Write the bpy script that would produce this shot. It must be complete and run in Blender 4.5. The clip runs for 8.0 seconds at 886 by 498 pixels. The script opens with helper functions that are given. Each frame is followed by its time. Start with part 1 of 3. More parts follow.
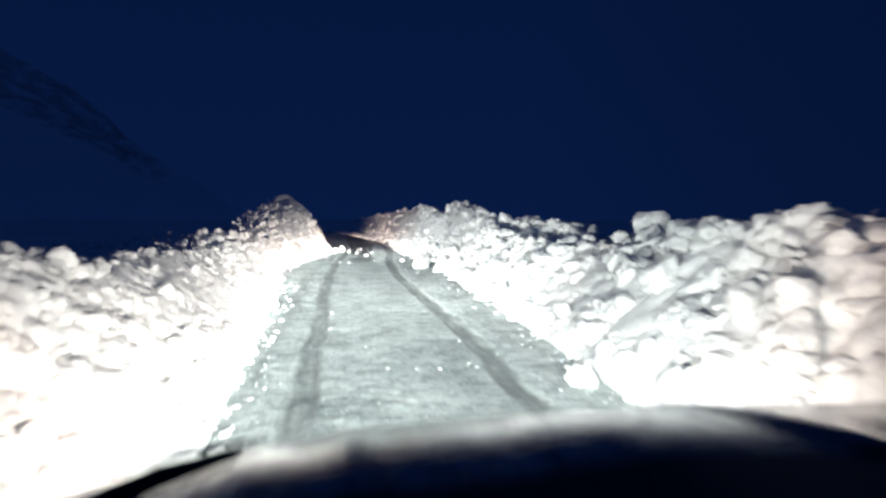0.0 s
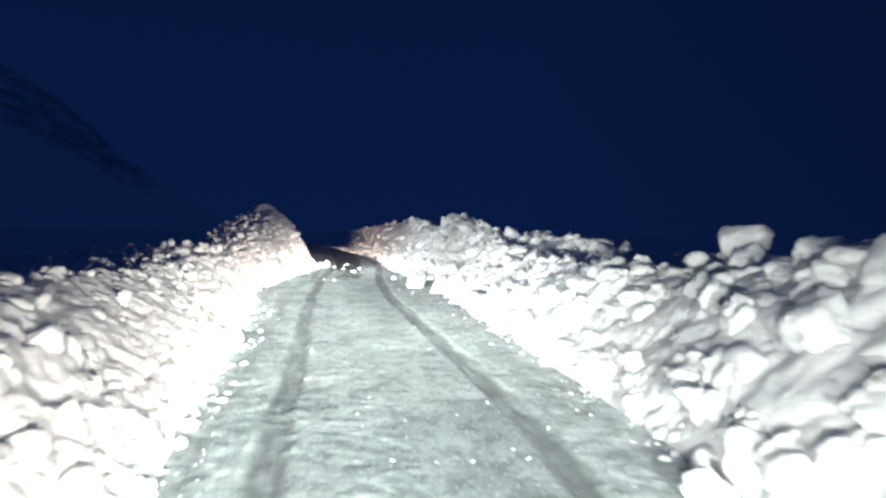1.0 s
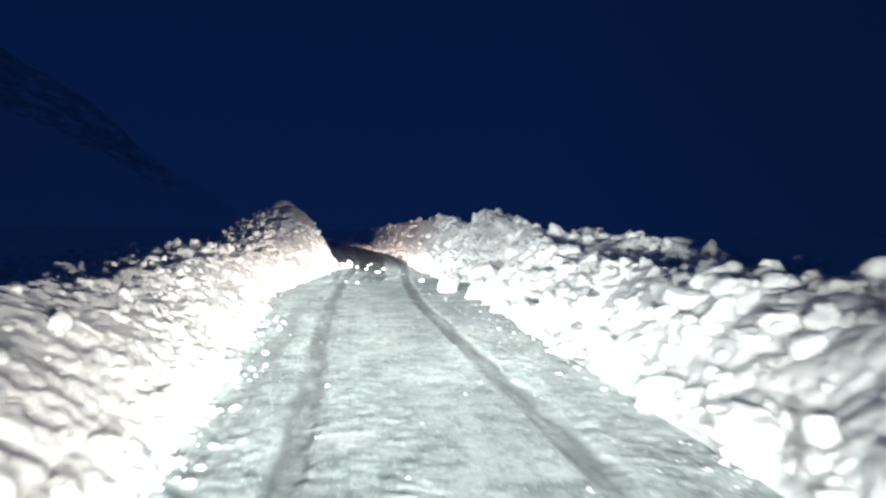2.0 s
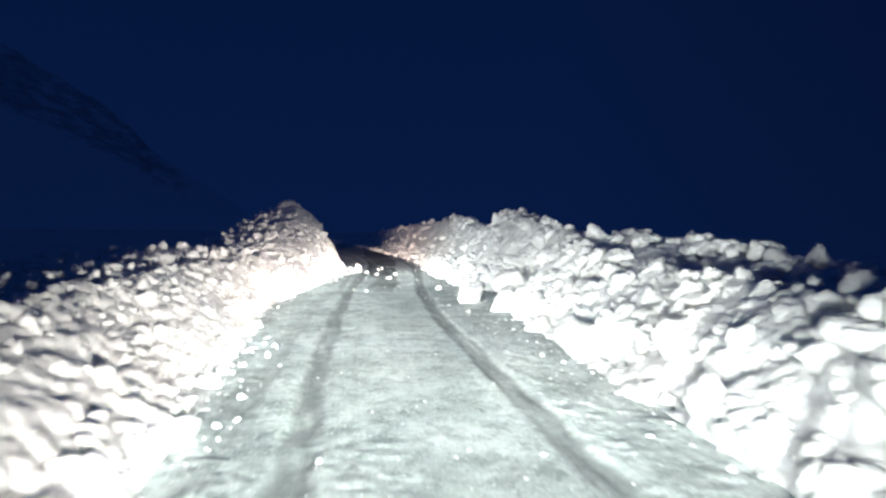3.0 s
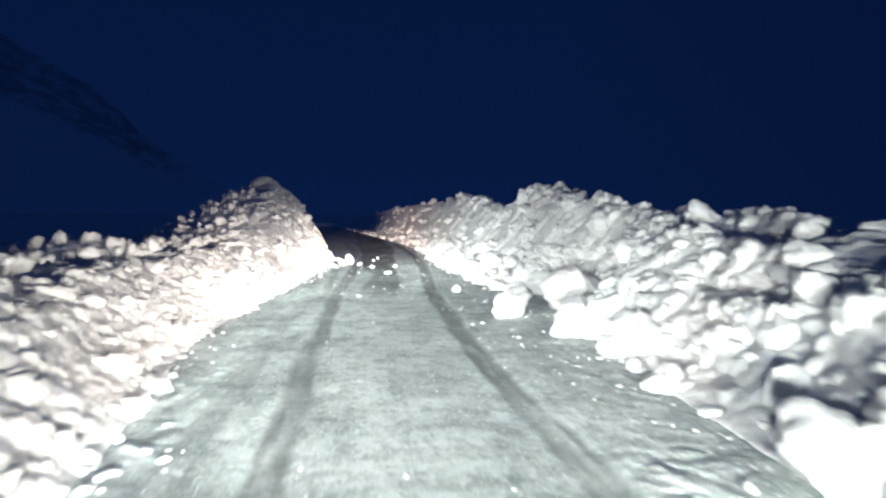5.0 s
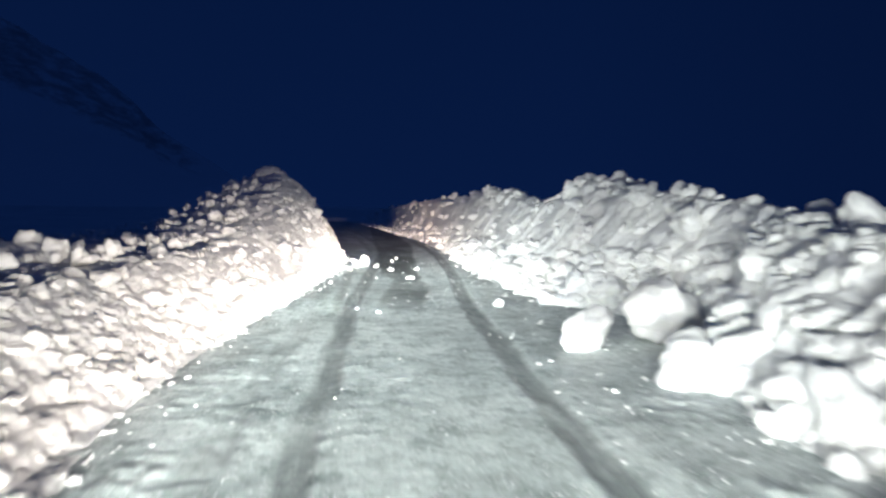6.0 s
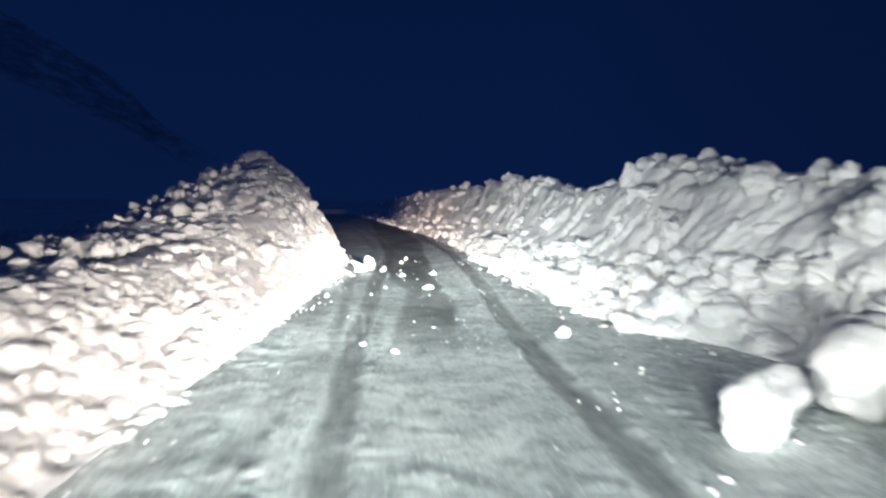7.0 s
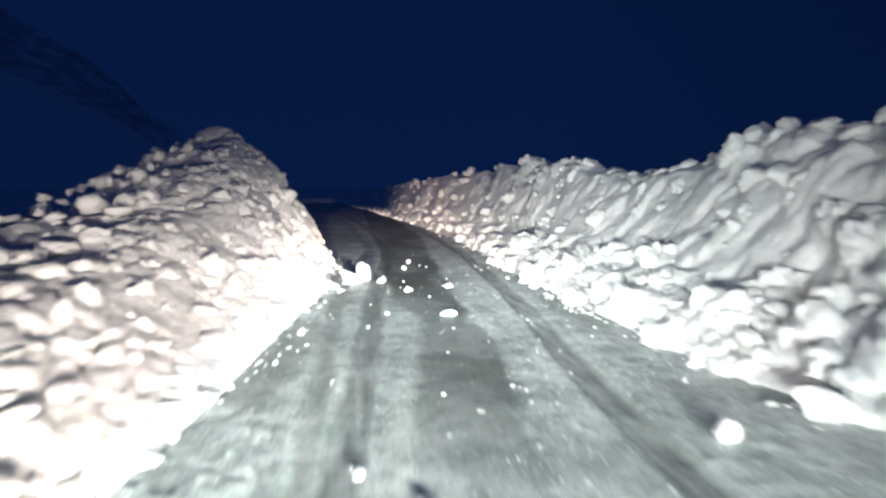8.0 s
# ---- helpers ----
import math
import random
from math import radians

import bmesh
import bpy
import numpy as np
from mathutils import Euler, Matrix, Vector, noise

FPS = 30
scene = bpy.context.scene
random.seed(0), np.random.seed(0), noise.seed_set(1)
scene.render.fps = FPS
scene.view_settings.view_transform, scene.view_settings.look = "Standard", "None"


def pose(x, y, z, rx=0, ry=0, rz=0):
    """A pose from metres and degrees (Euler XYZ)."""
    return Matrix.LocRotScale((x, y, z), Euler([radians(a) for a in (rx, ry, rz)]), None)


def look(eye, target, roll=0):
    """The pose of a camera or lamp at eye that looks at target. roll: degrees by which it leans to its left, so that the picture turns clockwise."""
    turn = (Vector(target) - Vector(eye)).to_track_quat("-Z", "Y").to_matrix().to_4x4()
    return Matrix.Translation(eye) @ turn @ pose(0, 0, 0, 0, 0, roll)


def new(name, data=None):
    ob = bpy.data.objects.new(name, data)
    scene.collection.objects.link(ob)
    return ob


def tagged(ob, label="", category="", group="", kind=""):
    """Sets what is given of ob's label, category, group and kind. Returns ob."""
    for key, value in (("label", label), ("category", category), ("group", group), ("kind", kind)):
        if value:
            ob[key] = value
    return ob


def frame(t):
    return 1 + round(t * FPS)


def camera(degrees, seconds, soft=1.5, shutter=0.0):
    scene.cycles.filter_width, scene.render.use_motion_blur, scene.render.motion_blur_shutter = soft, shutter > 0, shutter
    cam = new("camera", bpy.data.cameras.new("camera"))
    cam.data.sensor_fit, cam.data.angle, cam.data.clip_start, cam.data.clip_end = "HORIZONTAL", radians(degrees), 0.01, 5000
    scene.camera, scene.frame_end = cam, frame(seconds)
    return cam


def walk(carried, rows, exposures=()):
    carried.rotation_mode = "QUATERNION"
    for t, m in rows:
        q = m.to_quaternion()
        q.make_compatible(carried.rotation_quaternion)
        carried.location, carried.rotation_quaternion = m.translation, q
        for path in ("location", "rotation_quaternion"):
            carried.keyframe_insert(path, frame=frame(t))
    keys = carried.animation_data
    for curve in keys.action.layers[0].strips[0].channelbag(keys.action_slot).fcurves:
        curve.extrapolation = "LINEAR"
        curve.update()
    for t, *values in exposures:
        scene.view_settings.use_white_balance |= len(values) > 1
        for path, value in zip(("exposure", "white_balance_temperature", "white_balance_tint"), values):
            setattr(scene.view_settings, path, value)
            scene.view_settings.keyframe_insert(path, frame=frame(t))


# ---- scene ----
cam = camera(69.5, 8.0, soft=2.4, shutter=0.8)
METRES, EYE, TILT, LEAN, TURN = 16.4475, 1.25, 0.0, 0.0, -9.2
ROWS = [
    (0, 0, 0, 0, 0.01, -2.51, -0.24),
    (0.2, -0.0034, 0.0242, 0, 0.2546, -2.0763, -0.0259),
    (0.5, -0.0085, 0.0598, 0, 0.35, -1.84, 0.12),
    (0.8, -0.0136, 0.0923, -0.0003, -0.1223, -1.2159, -0.5606),
    (1, -0.0169, 0.113, -0.0004, -1.22, -1.22, -0.98),
    (1.2, -0.02, 0.1328, -0.0003, -0.9461, -1.5121, -0.995),
    (1.5, -0.0243, 0.162, -0.0002, 0.1, -1.23, -0.82),
    (1.7, -0.0271, 0.1821, -0.0002, 0.3946, -1.4659, -0.8091),
    (2.8, -0.0423, 0.2932, -0.0002, 1.6852, -1.4241, -0.827),
    (3, -0.0451, 0.3135, -0.0002, 1.68, -1.32, -0.83),
    (3.3, -0.0492, 0.3443, -0.0002, 1.7246, -1.4647, -0.8209),
    (3.5, -0.052, 0.3651, -0.0001, 1.61, -1.96, -0.83),
    (3.8, -0.0566, 0.3963, 0.0002, 1.5557, -2.6752, -0.9522),
    (4, -0.0599, 0.4185, 0.0004, 1.8, -2.68, -0.96),
    (4.2, -0.0634, 0.442, 0.0005, 1.2398, -2.2877, -0.8479),
    (5.3, -0.0833, 0.5746, 0.0012, 0.8118, -3.1498, -0.0092),
    (5.5, -0.0873, 0.5992, 0.0013, 0.1, -2.71, 0.05),
    (5.7, -0.0923, 0.6244, 0.0014, 1.0017, -2.8576, -0.1456),
    (6, -0.1013, 0.6647, 0.0015, 2.28, -3.45, -0.69),
    (6.2, -0.1073, 0.6939, 0.0015, 3.0083, -3.5895, -0.9306),
    (6.5, -0.1164, 0.7396, 0.0014, 4.02, -3.86, -1.1),
    (6.8, -0.125, 0.7855, 0.0014, 2.7094, -4.0783, -0.6639),
    (7, -0.1307, 0.817, 0.0014, 2.29, -4.23, -0.41),
    (7.2, -0.1368, 0.8494, 0.0012, 2.4109, -4.2479, -0.5241),
    (7.5, -0.1459, 0.8996, 0.001, 2.11, -4.71, -0.76),
    (7.7, -0.1515, 0.9341, 0.0012, 2.1555, -5.5041, -0.5654),
    (8, -0.1595, 0.9868, 0.0018, 1.45, -5.29, -0.09),
]
walk(cam, [(t, pose(0, 0, EYE, TILT, LEAN, TURN) @ pose(METRES * x, METRES * y, METRES * z, 90 + pitch, roll, yaw)) for t, x, y, z, yaw, pitch, roll in ROWS])

# ---------------------------------------------------------------- world and light
world = bpy.data.worlds.new("dusk")
scene.world = world
world.use_nodes = True
wn, wl = world.node_tree.nodes, world.node_tree.links
wn.clear()
w_out, w_bg = wn.new("ShaderNodeOutputWorld"), wn.new("ShaderNodeBackground")
w_tc, w_sep, w_ramp = wn.new("ShaderNodeTexCoord"), wn.new("ShaderNodeSeparateXYZ"), wn.new("ShaderNodeValToRGB")
w_ramp.color_ramp.elements[0].position, w_ramp.color_ramp.elements[0].color = 0.0, (0.0022, 0.0102, 0.0520, 1)
w_ramp.color_ramp.elements[1].position, w_ramp.color_ramp.elements[1].color = 0.42, (0.0016, 0.0082, 0.0430, 1)
# out of view; brightened above the horizon's tone to light the mountainside
w_zenith = w_ramp.color_ramp.elements.new(0.8)
w_zenith.color = (0.0030, 0.0130, 0.0620, 1)
wl.new(w_tc.outputs["Generated"], w_sep.inputs[0])
wl.new(w_sep.outputs["Z"], w_ramp.inputs[0])
wl.new(w_ramp.outputs[0], w_bg.inputs["Color"])
w_side = wn.new("ShaderNodeMapRange")  # the sky is dimmer towards the right of the road
for key, value in (("From Min", 0.3), ("From Max", 0.7), ("To Min", 1.0), ("To Max", 0.78)):
    w_side.inputs[key].default_value = value
wl.new(w_sep.outputs["X"], w_side.inputs["Value"])
wl.new(w_side.outputs[0], w_bg.inputs["Strength"])
wl.new(w_bg.outputs[0], w_out.inputs[0])
w_bg.inputs["Strength"].default_value = 1.0
scene.view_settings.exposure = 0.0

# The moving car's headlights, replaced by unseen pairs added at stands along its way. Each beam pattern paints a set
# brightness
# on road and banks by direction: cut off above, strongest along the verges, and thrown far only by the last pair.
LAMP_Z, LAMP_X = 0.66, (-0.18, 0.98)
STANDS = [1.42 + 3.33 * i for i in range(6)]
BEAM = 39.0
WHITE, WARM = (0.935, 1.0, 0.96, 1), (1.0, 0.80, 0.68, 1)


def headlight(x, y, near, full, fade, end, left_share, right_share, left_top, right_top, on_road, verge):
    """An added stand-in headlight at (x, y). It lights the lane from near to end metres ahead, at full strength between
    full and fade, and fades upwards over left_top and right_top metres on the two banks."""
    data = bpy.data.lights.new("stand_in_beam", "SPOT")
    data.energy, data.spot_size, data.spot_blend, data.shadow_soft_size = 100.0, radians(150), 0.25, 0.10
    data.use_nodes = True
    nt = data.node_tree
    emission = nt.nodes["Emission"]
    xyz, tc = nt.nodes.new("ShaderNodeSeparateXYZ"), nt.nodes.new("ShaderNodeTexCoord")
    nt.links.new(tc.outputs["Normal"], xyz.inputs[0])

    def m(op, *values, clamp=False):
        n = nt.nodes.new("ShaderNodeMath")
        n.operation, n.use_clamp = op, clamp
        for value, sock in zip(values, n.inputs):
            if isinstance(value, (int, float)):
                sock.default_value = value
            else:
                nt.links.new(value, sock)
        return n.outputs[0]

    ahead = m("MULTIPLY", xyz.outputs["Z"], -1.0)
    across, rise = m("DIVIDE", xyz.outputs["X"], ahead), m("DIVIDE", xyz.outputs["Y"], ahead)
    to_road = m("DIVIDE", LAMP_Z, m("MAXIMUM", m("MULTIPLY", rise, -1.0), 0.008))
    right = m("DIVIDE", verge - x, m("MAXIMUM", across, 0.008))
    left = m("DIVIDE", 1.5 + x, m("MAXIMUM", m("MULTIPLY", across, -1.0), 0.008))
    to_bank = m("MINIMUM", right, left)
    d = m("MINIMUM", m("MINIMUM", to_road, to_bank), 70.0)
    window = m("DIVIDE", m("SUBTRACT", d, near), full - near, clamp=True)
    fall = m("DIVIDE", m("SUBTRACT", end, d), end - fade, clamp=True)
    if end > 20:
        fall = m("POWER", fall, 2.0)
    # cancels the falloff with distance, so the window alone sets the brightness
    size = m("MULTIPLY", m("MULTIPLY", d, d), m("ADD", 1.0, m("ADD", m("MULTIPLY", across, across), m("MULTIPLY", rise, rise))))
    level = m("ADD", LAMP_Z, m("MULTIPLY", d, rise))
    right_half = m("GREATER_THAN", across, 0.0)  # left cut lower, right higher, to set each bank's brightness
    span = m("ADD", left_top, m("MULTIPLY", right_half, right_top - left_top))
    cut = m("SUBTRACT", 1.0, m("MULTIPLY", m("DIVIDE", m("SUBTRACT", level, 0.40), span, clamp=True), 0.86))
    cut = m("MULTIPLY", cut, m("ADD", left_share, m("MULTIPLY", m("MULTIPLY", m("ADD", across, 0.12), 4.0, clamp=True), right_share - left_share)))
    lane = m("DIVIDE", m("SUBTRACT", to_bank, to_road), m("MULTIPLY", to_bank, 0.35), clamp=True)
    # raises the lane's light with distance against its grazing falloff
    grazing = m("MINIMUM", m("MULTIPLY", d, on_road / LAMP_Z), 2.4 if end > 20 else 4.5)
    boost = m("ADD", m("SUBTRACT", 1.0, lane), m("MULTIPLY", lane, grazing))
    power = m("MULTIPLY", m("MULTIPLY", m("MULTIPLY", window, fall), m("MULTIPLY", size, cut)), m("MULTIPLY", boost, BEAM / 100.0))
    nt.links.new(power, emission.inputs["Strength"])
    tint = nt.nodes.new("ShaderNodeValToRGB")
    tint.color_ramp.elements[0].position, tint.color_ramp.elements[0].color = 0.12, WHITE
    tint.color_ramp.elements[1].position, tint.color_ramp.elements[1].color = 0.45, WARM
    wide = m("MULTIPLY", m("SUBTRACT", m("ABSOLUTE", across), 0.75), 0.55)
    # the left bank's warm tone, put into the beam's colour
    left_warmth = m("MULTIPLY", m("MULTIPLY", m("SUBTRACT", 1.0, right_half), m("SUBTRACT", 1.0, lane)), 0.34 if right_top < 2.1 else 0.26)
    nt.links.new(m("MAXIMUM", m("MAXIMUM", m("DIVIDE", d, 40.0), wide), left_warmth), tint.inputs[0])
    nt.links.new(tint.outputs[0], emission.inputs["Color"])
    # an unseen lamp; the car itself stands only at the first stand
    ob = new("stand_in_beam", data)
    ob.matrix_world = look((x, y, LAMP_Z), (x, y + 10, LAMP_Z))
    return tagged(ob, "unseen white lamp standing in for the moving car's headlights", "headlight", "headlights")


# of each stand, tuned to paint brightness: the shares of light to the left and right, the heights over which it fades
# there, the share on the road, the verge
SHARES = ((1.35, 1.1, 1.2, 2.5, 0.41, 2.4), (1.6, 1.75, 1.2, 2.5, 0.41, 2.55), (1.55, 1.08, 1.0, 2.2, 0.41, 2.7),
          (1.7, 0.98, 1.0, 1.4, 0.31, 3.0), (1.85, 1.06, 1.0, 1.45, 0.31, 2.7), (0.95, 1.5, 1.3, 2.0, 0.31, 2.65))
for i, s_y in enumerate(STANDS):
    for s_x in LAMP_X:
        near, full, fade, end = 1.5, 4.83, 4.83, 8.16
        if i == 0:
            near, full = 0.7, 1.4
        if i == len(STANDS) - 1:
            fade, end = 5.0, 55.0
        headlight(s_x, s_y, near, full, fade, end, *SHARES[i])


# ---------------------------------------------------------------- materials
def material(name, build):
    mat = bpy.data.materials.new(name)
    mat.use_nodes = True
    nt = mat.node_tree
    build(nt, nt.nodes["Principled BSDF"])
    return mat


def node(nt, kind, **values):
    n = nt.nodes.new(kind)
    for key, value in values.items():
        n.inputs[key].default_value = value
    return n


def coords(nt):
    return nt.nodes.new("ShaderNodeTexCoord").outputs["Object"]


def world_place(nt):
    return nt.nodes.new("ShaderNodeNewGeometry").outputs["Position"]


def noise_at(nt, vec, scale, detail=4.0, rough=0.55):
    n = node(nt, "ShaderNodeTexNoise", Scale=scale, Detail=detail, Roughness=rough)
    nt.links.new(vec, n.inputs["Vector"])
    return n.outputs["Fac"]


def ramp(nt, fac, stops):
    r = nt.nodes.new("ShaderNodeValToRGB")
    els = r.color_ramp.elements
    while len(els) < len(stops):
        els.new(0.5)
    for e, (p, c) in zip(els, stops):
        e.position, e.color = p, (*c, 1)
    nt.links.new(fac, r.inputs[0])
    return r.outputs[0]


def mix(nt, fac, a, b, how="MIX"):
    m = nt.nodes.new("ShaderNodeMix")
    m.data_type, m.blend_type = "RGBA", how
    for value, sock in ((fac, m.inputs[0]), (a, m.inputs[6]), (b, m.inputs[7])):
        if isinstance(value, (int, float)):
            sock.default_value = value
        elif isinstance(value, tuple):
            sock.default_value = (*value, 1)
        else:
            nt.links.new(value, sock)
    return m.outputs[2]


def bump(nt, bsdf, pairs):
    """pairs: (height, strength, distance), coarse first."""
    last = None
    for height, strength, distance in pairs:
        b = node(nt, "ShaderNodeBump", Strength=strength, Distance=distance)
        nt.links.new(height, b.inputs["Height"])
        if last:
            nt.links.new(last, b.inputs["Normal"])
        last = b.outputs[0]
    nt.links.new(last, bsdf.inputs["Normal"])


def snow_look(nt, bsdf):
    p = world_place(nt)
    grey = ramp(nt, noise_at(nt, p, 1.3, 5), [(0.3, (0.89, 0.90, 0.91)), (0.65, (0.95, 0.95, 0.95))])
    dirt = ramp(nt, noise_at(nt, p, 9.0, 5, 0.7), [(0.30, (0.88, 0.88, 0.875)), (0.55, (1, 1, 1))])
    pores = ramp(nt, noise_at(nt, p, 48, 4, 0.7), [(0.30, (0.82, 0.83, 0.84)), (0.52, (1, 1, 1))])
    grey = mix(nt, 0.55, grey, pores, "MULTIPLY")
    nt.links.new(mix(nt, 0.7, grey, dirt, "MULTIPLY"), bsdf.inputs["Base Color"])
    bsdf.inputs["Roughness"].default_value = 0.7
    bsdf.inputs["Specular IOR Level"].default_value = 0.2
    bsdf.inputs["Subsurface Weight"].default_value = 0.7
    bsdf.inputs["Subsurface Radius"].default_value = (0.042, 0.042, 0.044)
    bsdf.inputs["Subsurface Scale"].default_value = 1.0
    bump(nt, bsdf, [(noise_at(nt, p, 14, 7, 0.72), 0.55, 0.05), (noise_at(nt, p, 38, 5, 0.7), 0.85, 0.024)])


SNOW = material("ploughed_snow", snow_look)


def field_look(nt, bsdf):
    p = world_place(nt)
    nt.links.new(ramp(nt, noise_at(nt, p, 0.35, 5), [(0.3, (0.70, 0.72, 0.75)), (0.7, (0.84, 0.85, 0.86))]), bsdf.inputs["Base Color"])
    bsdf.inputs["Roughness"].default_value = 0.75
    bump(nt, bsdf, [(noise_at(nt, p, 1.2, 4), 0.5, 0.2), (noise_at(nt, p, 18, 5), 0.5, 0.03)])


FIELD = material("untouched_snow", field_look)


def road_look(nt, bsdf):
    p = world_place(nt)
    stretch = node(nt, "ShaderNodeMapping")
    stretch.inputs["Scale"].default_value = (1.0, 0.85, 1.0)
    nt.links.new(p, stretch.inputs["Vector"])
    sv = stretch.outputs[0]
    packed = ramp(nt, noise_at(nt, sv, 1.5, 5, 0.55), [(0.36, (0.50, 0.56, 0.55)), (0.5, (0.69, 0.76, 0.74)), (0.62, (0.84, 0.90, 0.88))])
    blotch = ramp(nt, noise_at(nt, sv, 5.5, 6, 0.68), [(0.42, (0.66, 0.69, 0.69)), (0.51, (1, 1, 1))])
    packed = mix(nt, 1.0, packed, blotch, "MULTIPLY")
    lengthwise = node(nt, "ShaderNodeMapping")
    lengthwise.inputs["Scale"].default_value = (1.0, 0.05, 1.0)
    nt.links.new(p, lengthwise.inputs["Vector"])
    tread = ramp(nt, noise_at(nt, lengthwise.outputs[0], 24, 3, 0.6), [(0.40, (0.72, 0.73, 0.73)), (0.54, (1, 1, 1))])
    packed = mix(nt, 0.22, packed, tread, "MULTIPLY")
    grit = ramp(nt, noise_at(nt, sv, 19, 6, 0.75), [(0.36, (0.66, 0.68, 0.68)), (0.5, (0.92, 0.92, 0.92)), (0.6, (1, 1, 1))])
    packed = mix(nt, 1.0, packed, grit, "MULTIPLY")
    fleck = ramp(nt, noise_at(nt, sv, 30, 4, 0.65), [(0.57, (0, 0, 0)), (0.63, (0.9, 0.9, 0.9))])
    packed = mix(nt, fleck, packed, (0.92, 0.94, 0.93))
    worn = ramp(nt, noise_at(nt, p, 11, 6, 0.7), [(0.3, (0.20, 0.225, 0.22)), (0.7, (0.38, 0.415, 0.405))])
    bare = ramp(nt, noise_at(nt, p, 24, 5, 0.7), [(0.3, (0.085, 0.095, 0.09)), (0.7, (0.20, 0.22, 0.21))])
    a = nt.nodes.new("ShaderNodeAttribute")
    a.attribute_name = "track"
    b = nt.nodes.new("ShaderNodeAttribute")
    b.attribute_name = "bare"
    worn = mix(nt, 0.7, worn, tread, "MULTIPLY")
    crosswise = node(nt, "ShaderNodeMapping")
    crosswise.inputs["Scale"].default_value = (0.25, 1.6, 1.0)
    nt.links.new(p, crosswise.inputs["Vector"])
    lugs = ramp(nt, noise_at(nt, crosswise.outputs[0], 9, 3, 0.6), [(0.42, (0.70, 0.72, 0.72)), (0.52, (1, 1, 1))])
    packed = mix(nt, 0.28, packed, lugs, "MULTIPLY")
    nt.links.new(mix(nt, b.outputs["Fac"], mix(nt, a.outputs["Fac"], packed, worn), bare), bsdf.inputs["Base Color"])
    bsdf.inputs["Roughness"].default_value = 0.55
    bump(nt, bsdf, [(noise_at(nt, sv, 34, 6, 0.75), 0.5, 0.010), (noise_at(nt, p, 130, 3), 0.4, 0.003)])


ROAD = material("packed_snow_road", road_look)


def rock_look(nt, bsdf):
    p = world_place(nt)
    m = node(nt, "ShaderNodeMapping")
    m.inputs["Scale"].default_value = (1.0, 1.0, 2.4)
    m.inputs["Rotation"].default_value = (0, radians(-14), 0)
    nt.links.new(p, m.inputs["Vector"])
    rocks = noise_at(nt, m.outputs[0], 0.030, 8, 0.75)
    a = nt.nodes.new("ShaderNodeAttribute")
    a.attribute_name = "crag"
    both = nt.nodes.new("ShaderNodeMath")
    both.operation = "MULTIPLY"
    nt.links.new(rocks, both.inputs[0])
    nt.links.new(a.outputs["Fac"], both.inputs[1])
    nt.links.new(ramp(nt, both.outputs[0], [(0.50, (0.92, 0.90, 0.92)), (0.60, (0.70, 0.65, 0.65)), (0.72, (0.50, 0.46, 0.46))]), bsdf.inputs["Base Color"])
    bsdf.inputs["Roughness"].default_value = 0.9


MOUNTAIN = material("snowy_rock", rock_look)


def paint_look(nt, bsdf):
    p = world_place(nt)
    xyz = nt.nodes.new("ShaderNodeSeparateXYZ")
    nt.links.new(p, xyz.inputs[0])
    nose = node(nt, "ShaderNodeMapRange", **{"From Min": 0.80, "From Max": 1.20, "To Min": -0.02, "To Max": 0.26})
    nt.links.new(xyz.outputs["Y"], nose.inputs["Value"])
    runs = node(nt, "ShaderNodeMapping")
    runs.inputs["Scale"].default_value = (1.0, 0.35, 0.35)
    nt.links.new(p, runs.inputs["Vector"])
    salt = nt.nodes.new("ShaderNodeMath")
    nt.links.new(noise_at(nt, runs.outputs[0], 11, 8, 0.7), salt.inputs[0])
    nt.links.new(nose.outputs[0], salt.inputs[1])
    crust = salt.outputs[0]
    dried = ramp(nt, noise_at(nt, p, 3.5, 4), [(0.42, (0.30, 0.21, 0.14)), (0.56, (0.44, 0.46, 0.44))])
    look_ = ramp(nt, crust, [(0.47, (0, 0, 0)), (0.56, (0.5, 0.5, 0.5)), (0.70, (1, 1, 1))])
    colour = mix(nt, look_, (0.006, 0.007, 0.007), dried)
    frost = ramp(nt, crust, [(0.60, (0, 0, 0)), (0.72, (0.9, 0.9, 0.9))])
    nt.links.new(mix(nt, frost, colour, (0.72, 0.75, 0.73)), bsdf.inputs["Base Color"])
    nt.links.new(ramp(nt, crust, [(0.45, (0.06, 0.06, 0.06)), (0.62, (0.24, 0.24, 0.24))]), bsdf.inputs["Roughness"])
    bsdf.inputs["Specular IOR Level"].default_value = 0.5
    bsdf.inputs["Coat Weight"].default_value = 0.5
    bsdf.inputs["Coat Roughness"].default_value = 0.14
    bump(nt, bsdf, [(noise_at(nt, p, 22, 5, 0.7), 0.2, 0.008)])


PAINT = material("salt_stained_car_paint", paint_look)


def rubber_look(nt, bsdf):
    p = coords(nt)
    nt.links.new(ramp(nt, noise_at(nt, p, 40, 4), [(0.3, (0.008, 0.008, 0.009)), (0.8, (0.03, 0.03, 0.03))]), bsdf.inputs["Base Color"])
    bsdf.inputs["Roughness"].default_value = 0.7


RUBBER = material("black_rubber", rubber_look)
PLASTIC = material("black_plastic", rubber_look)


def pale_edge_look(nt, bsdf):
    nt.links.new(ramp(nt, noise_at(nt, world_place(nt), 30, 5), [(0.35, (0.30, 0.27, 0.23)), (0.6, (0.72, 0.72, 0.68))]), bsdf.inputs["Base Color"])
    bsdf.inputs["Roughness"].default_value = 0.6


PALE_EDGE = material("pale_edge", pale_edge_look)


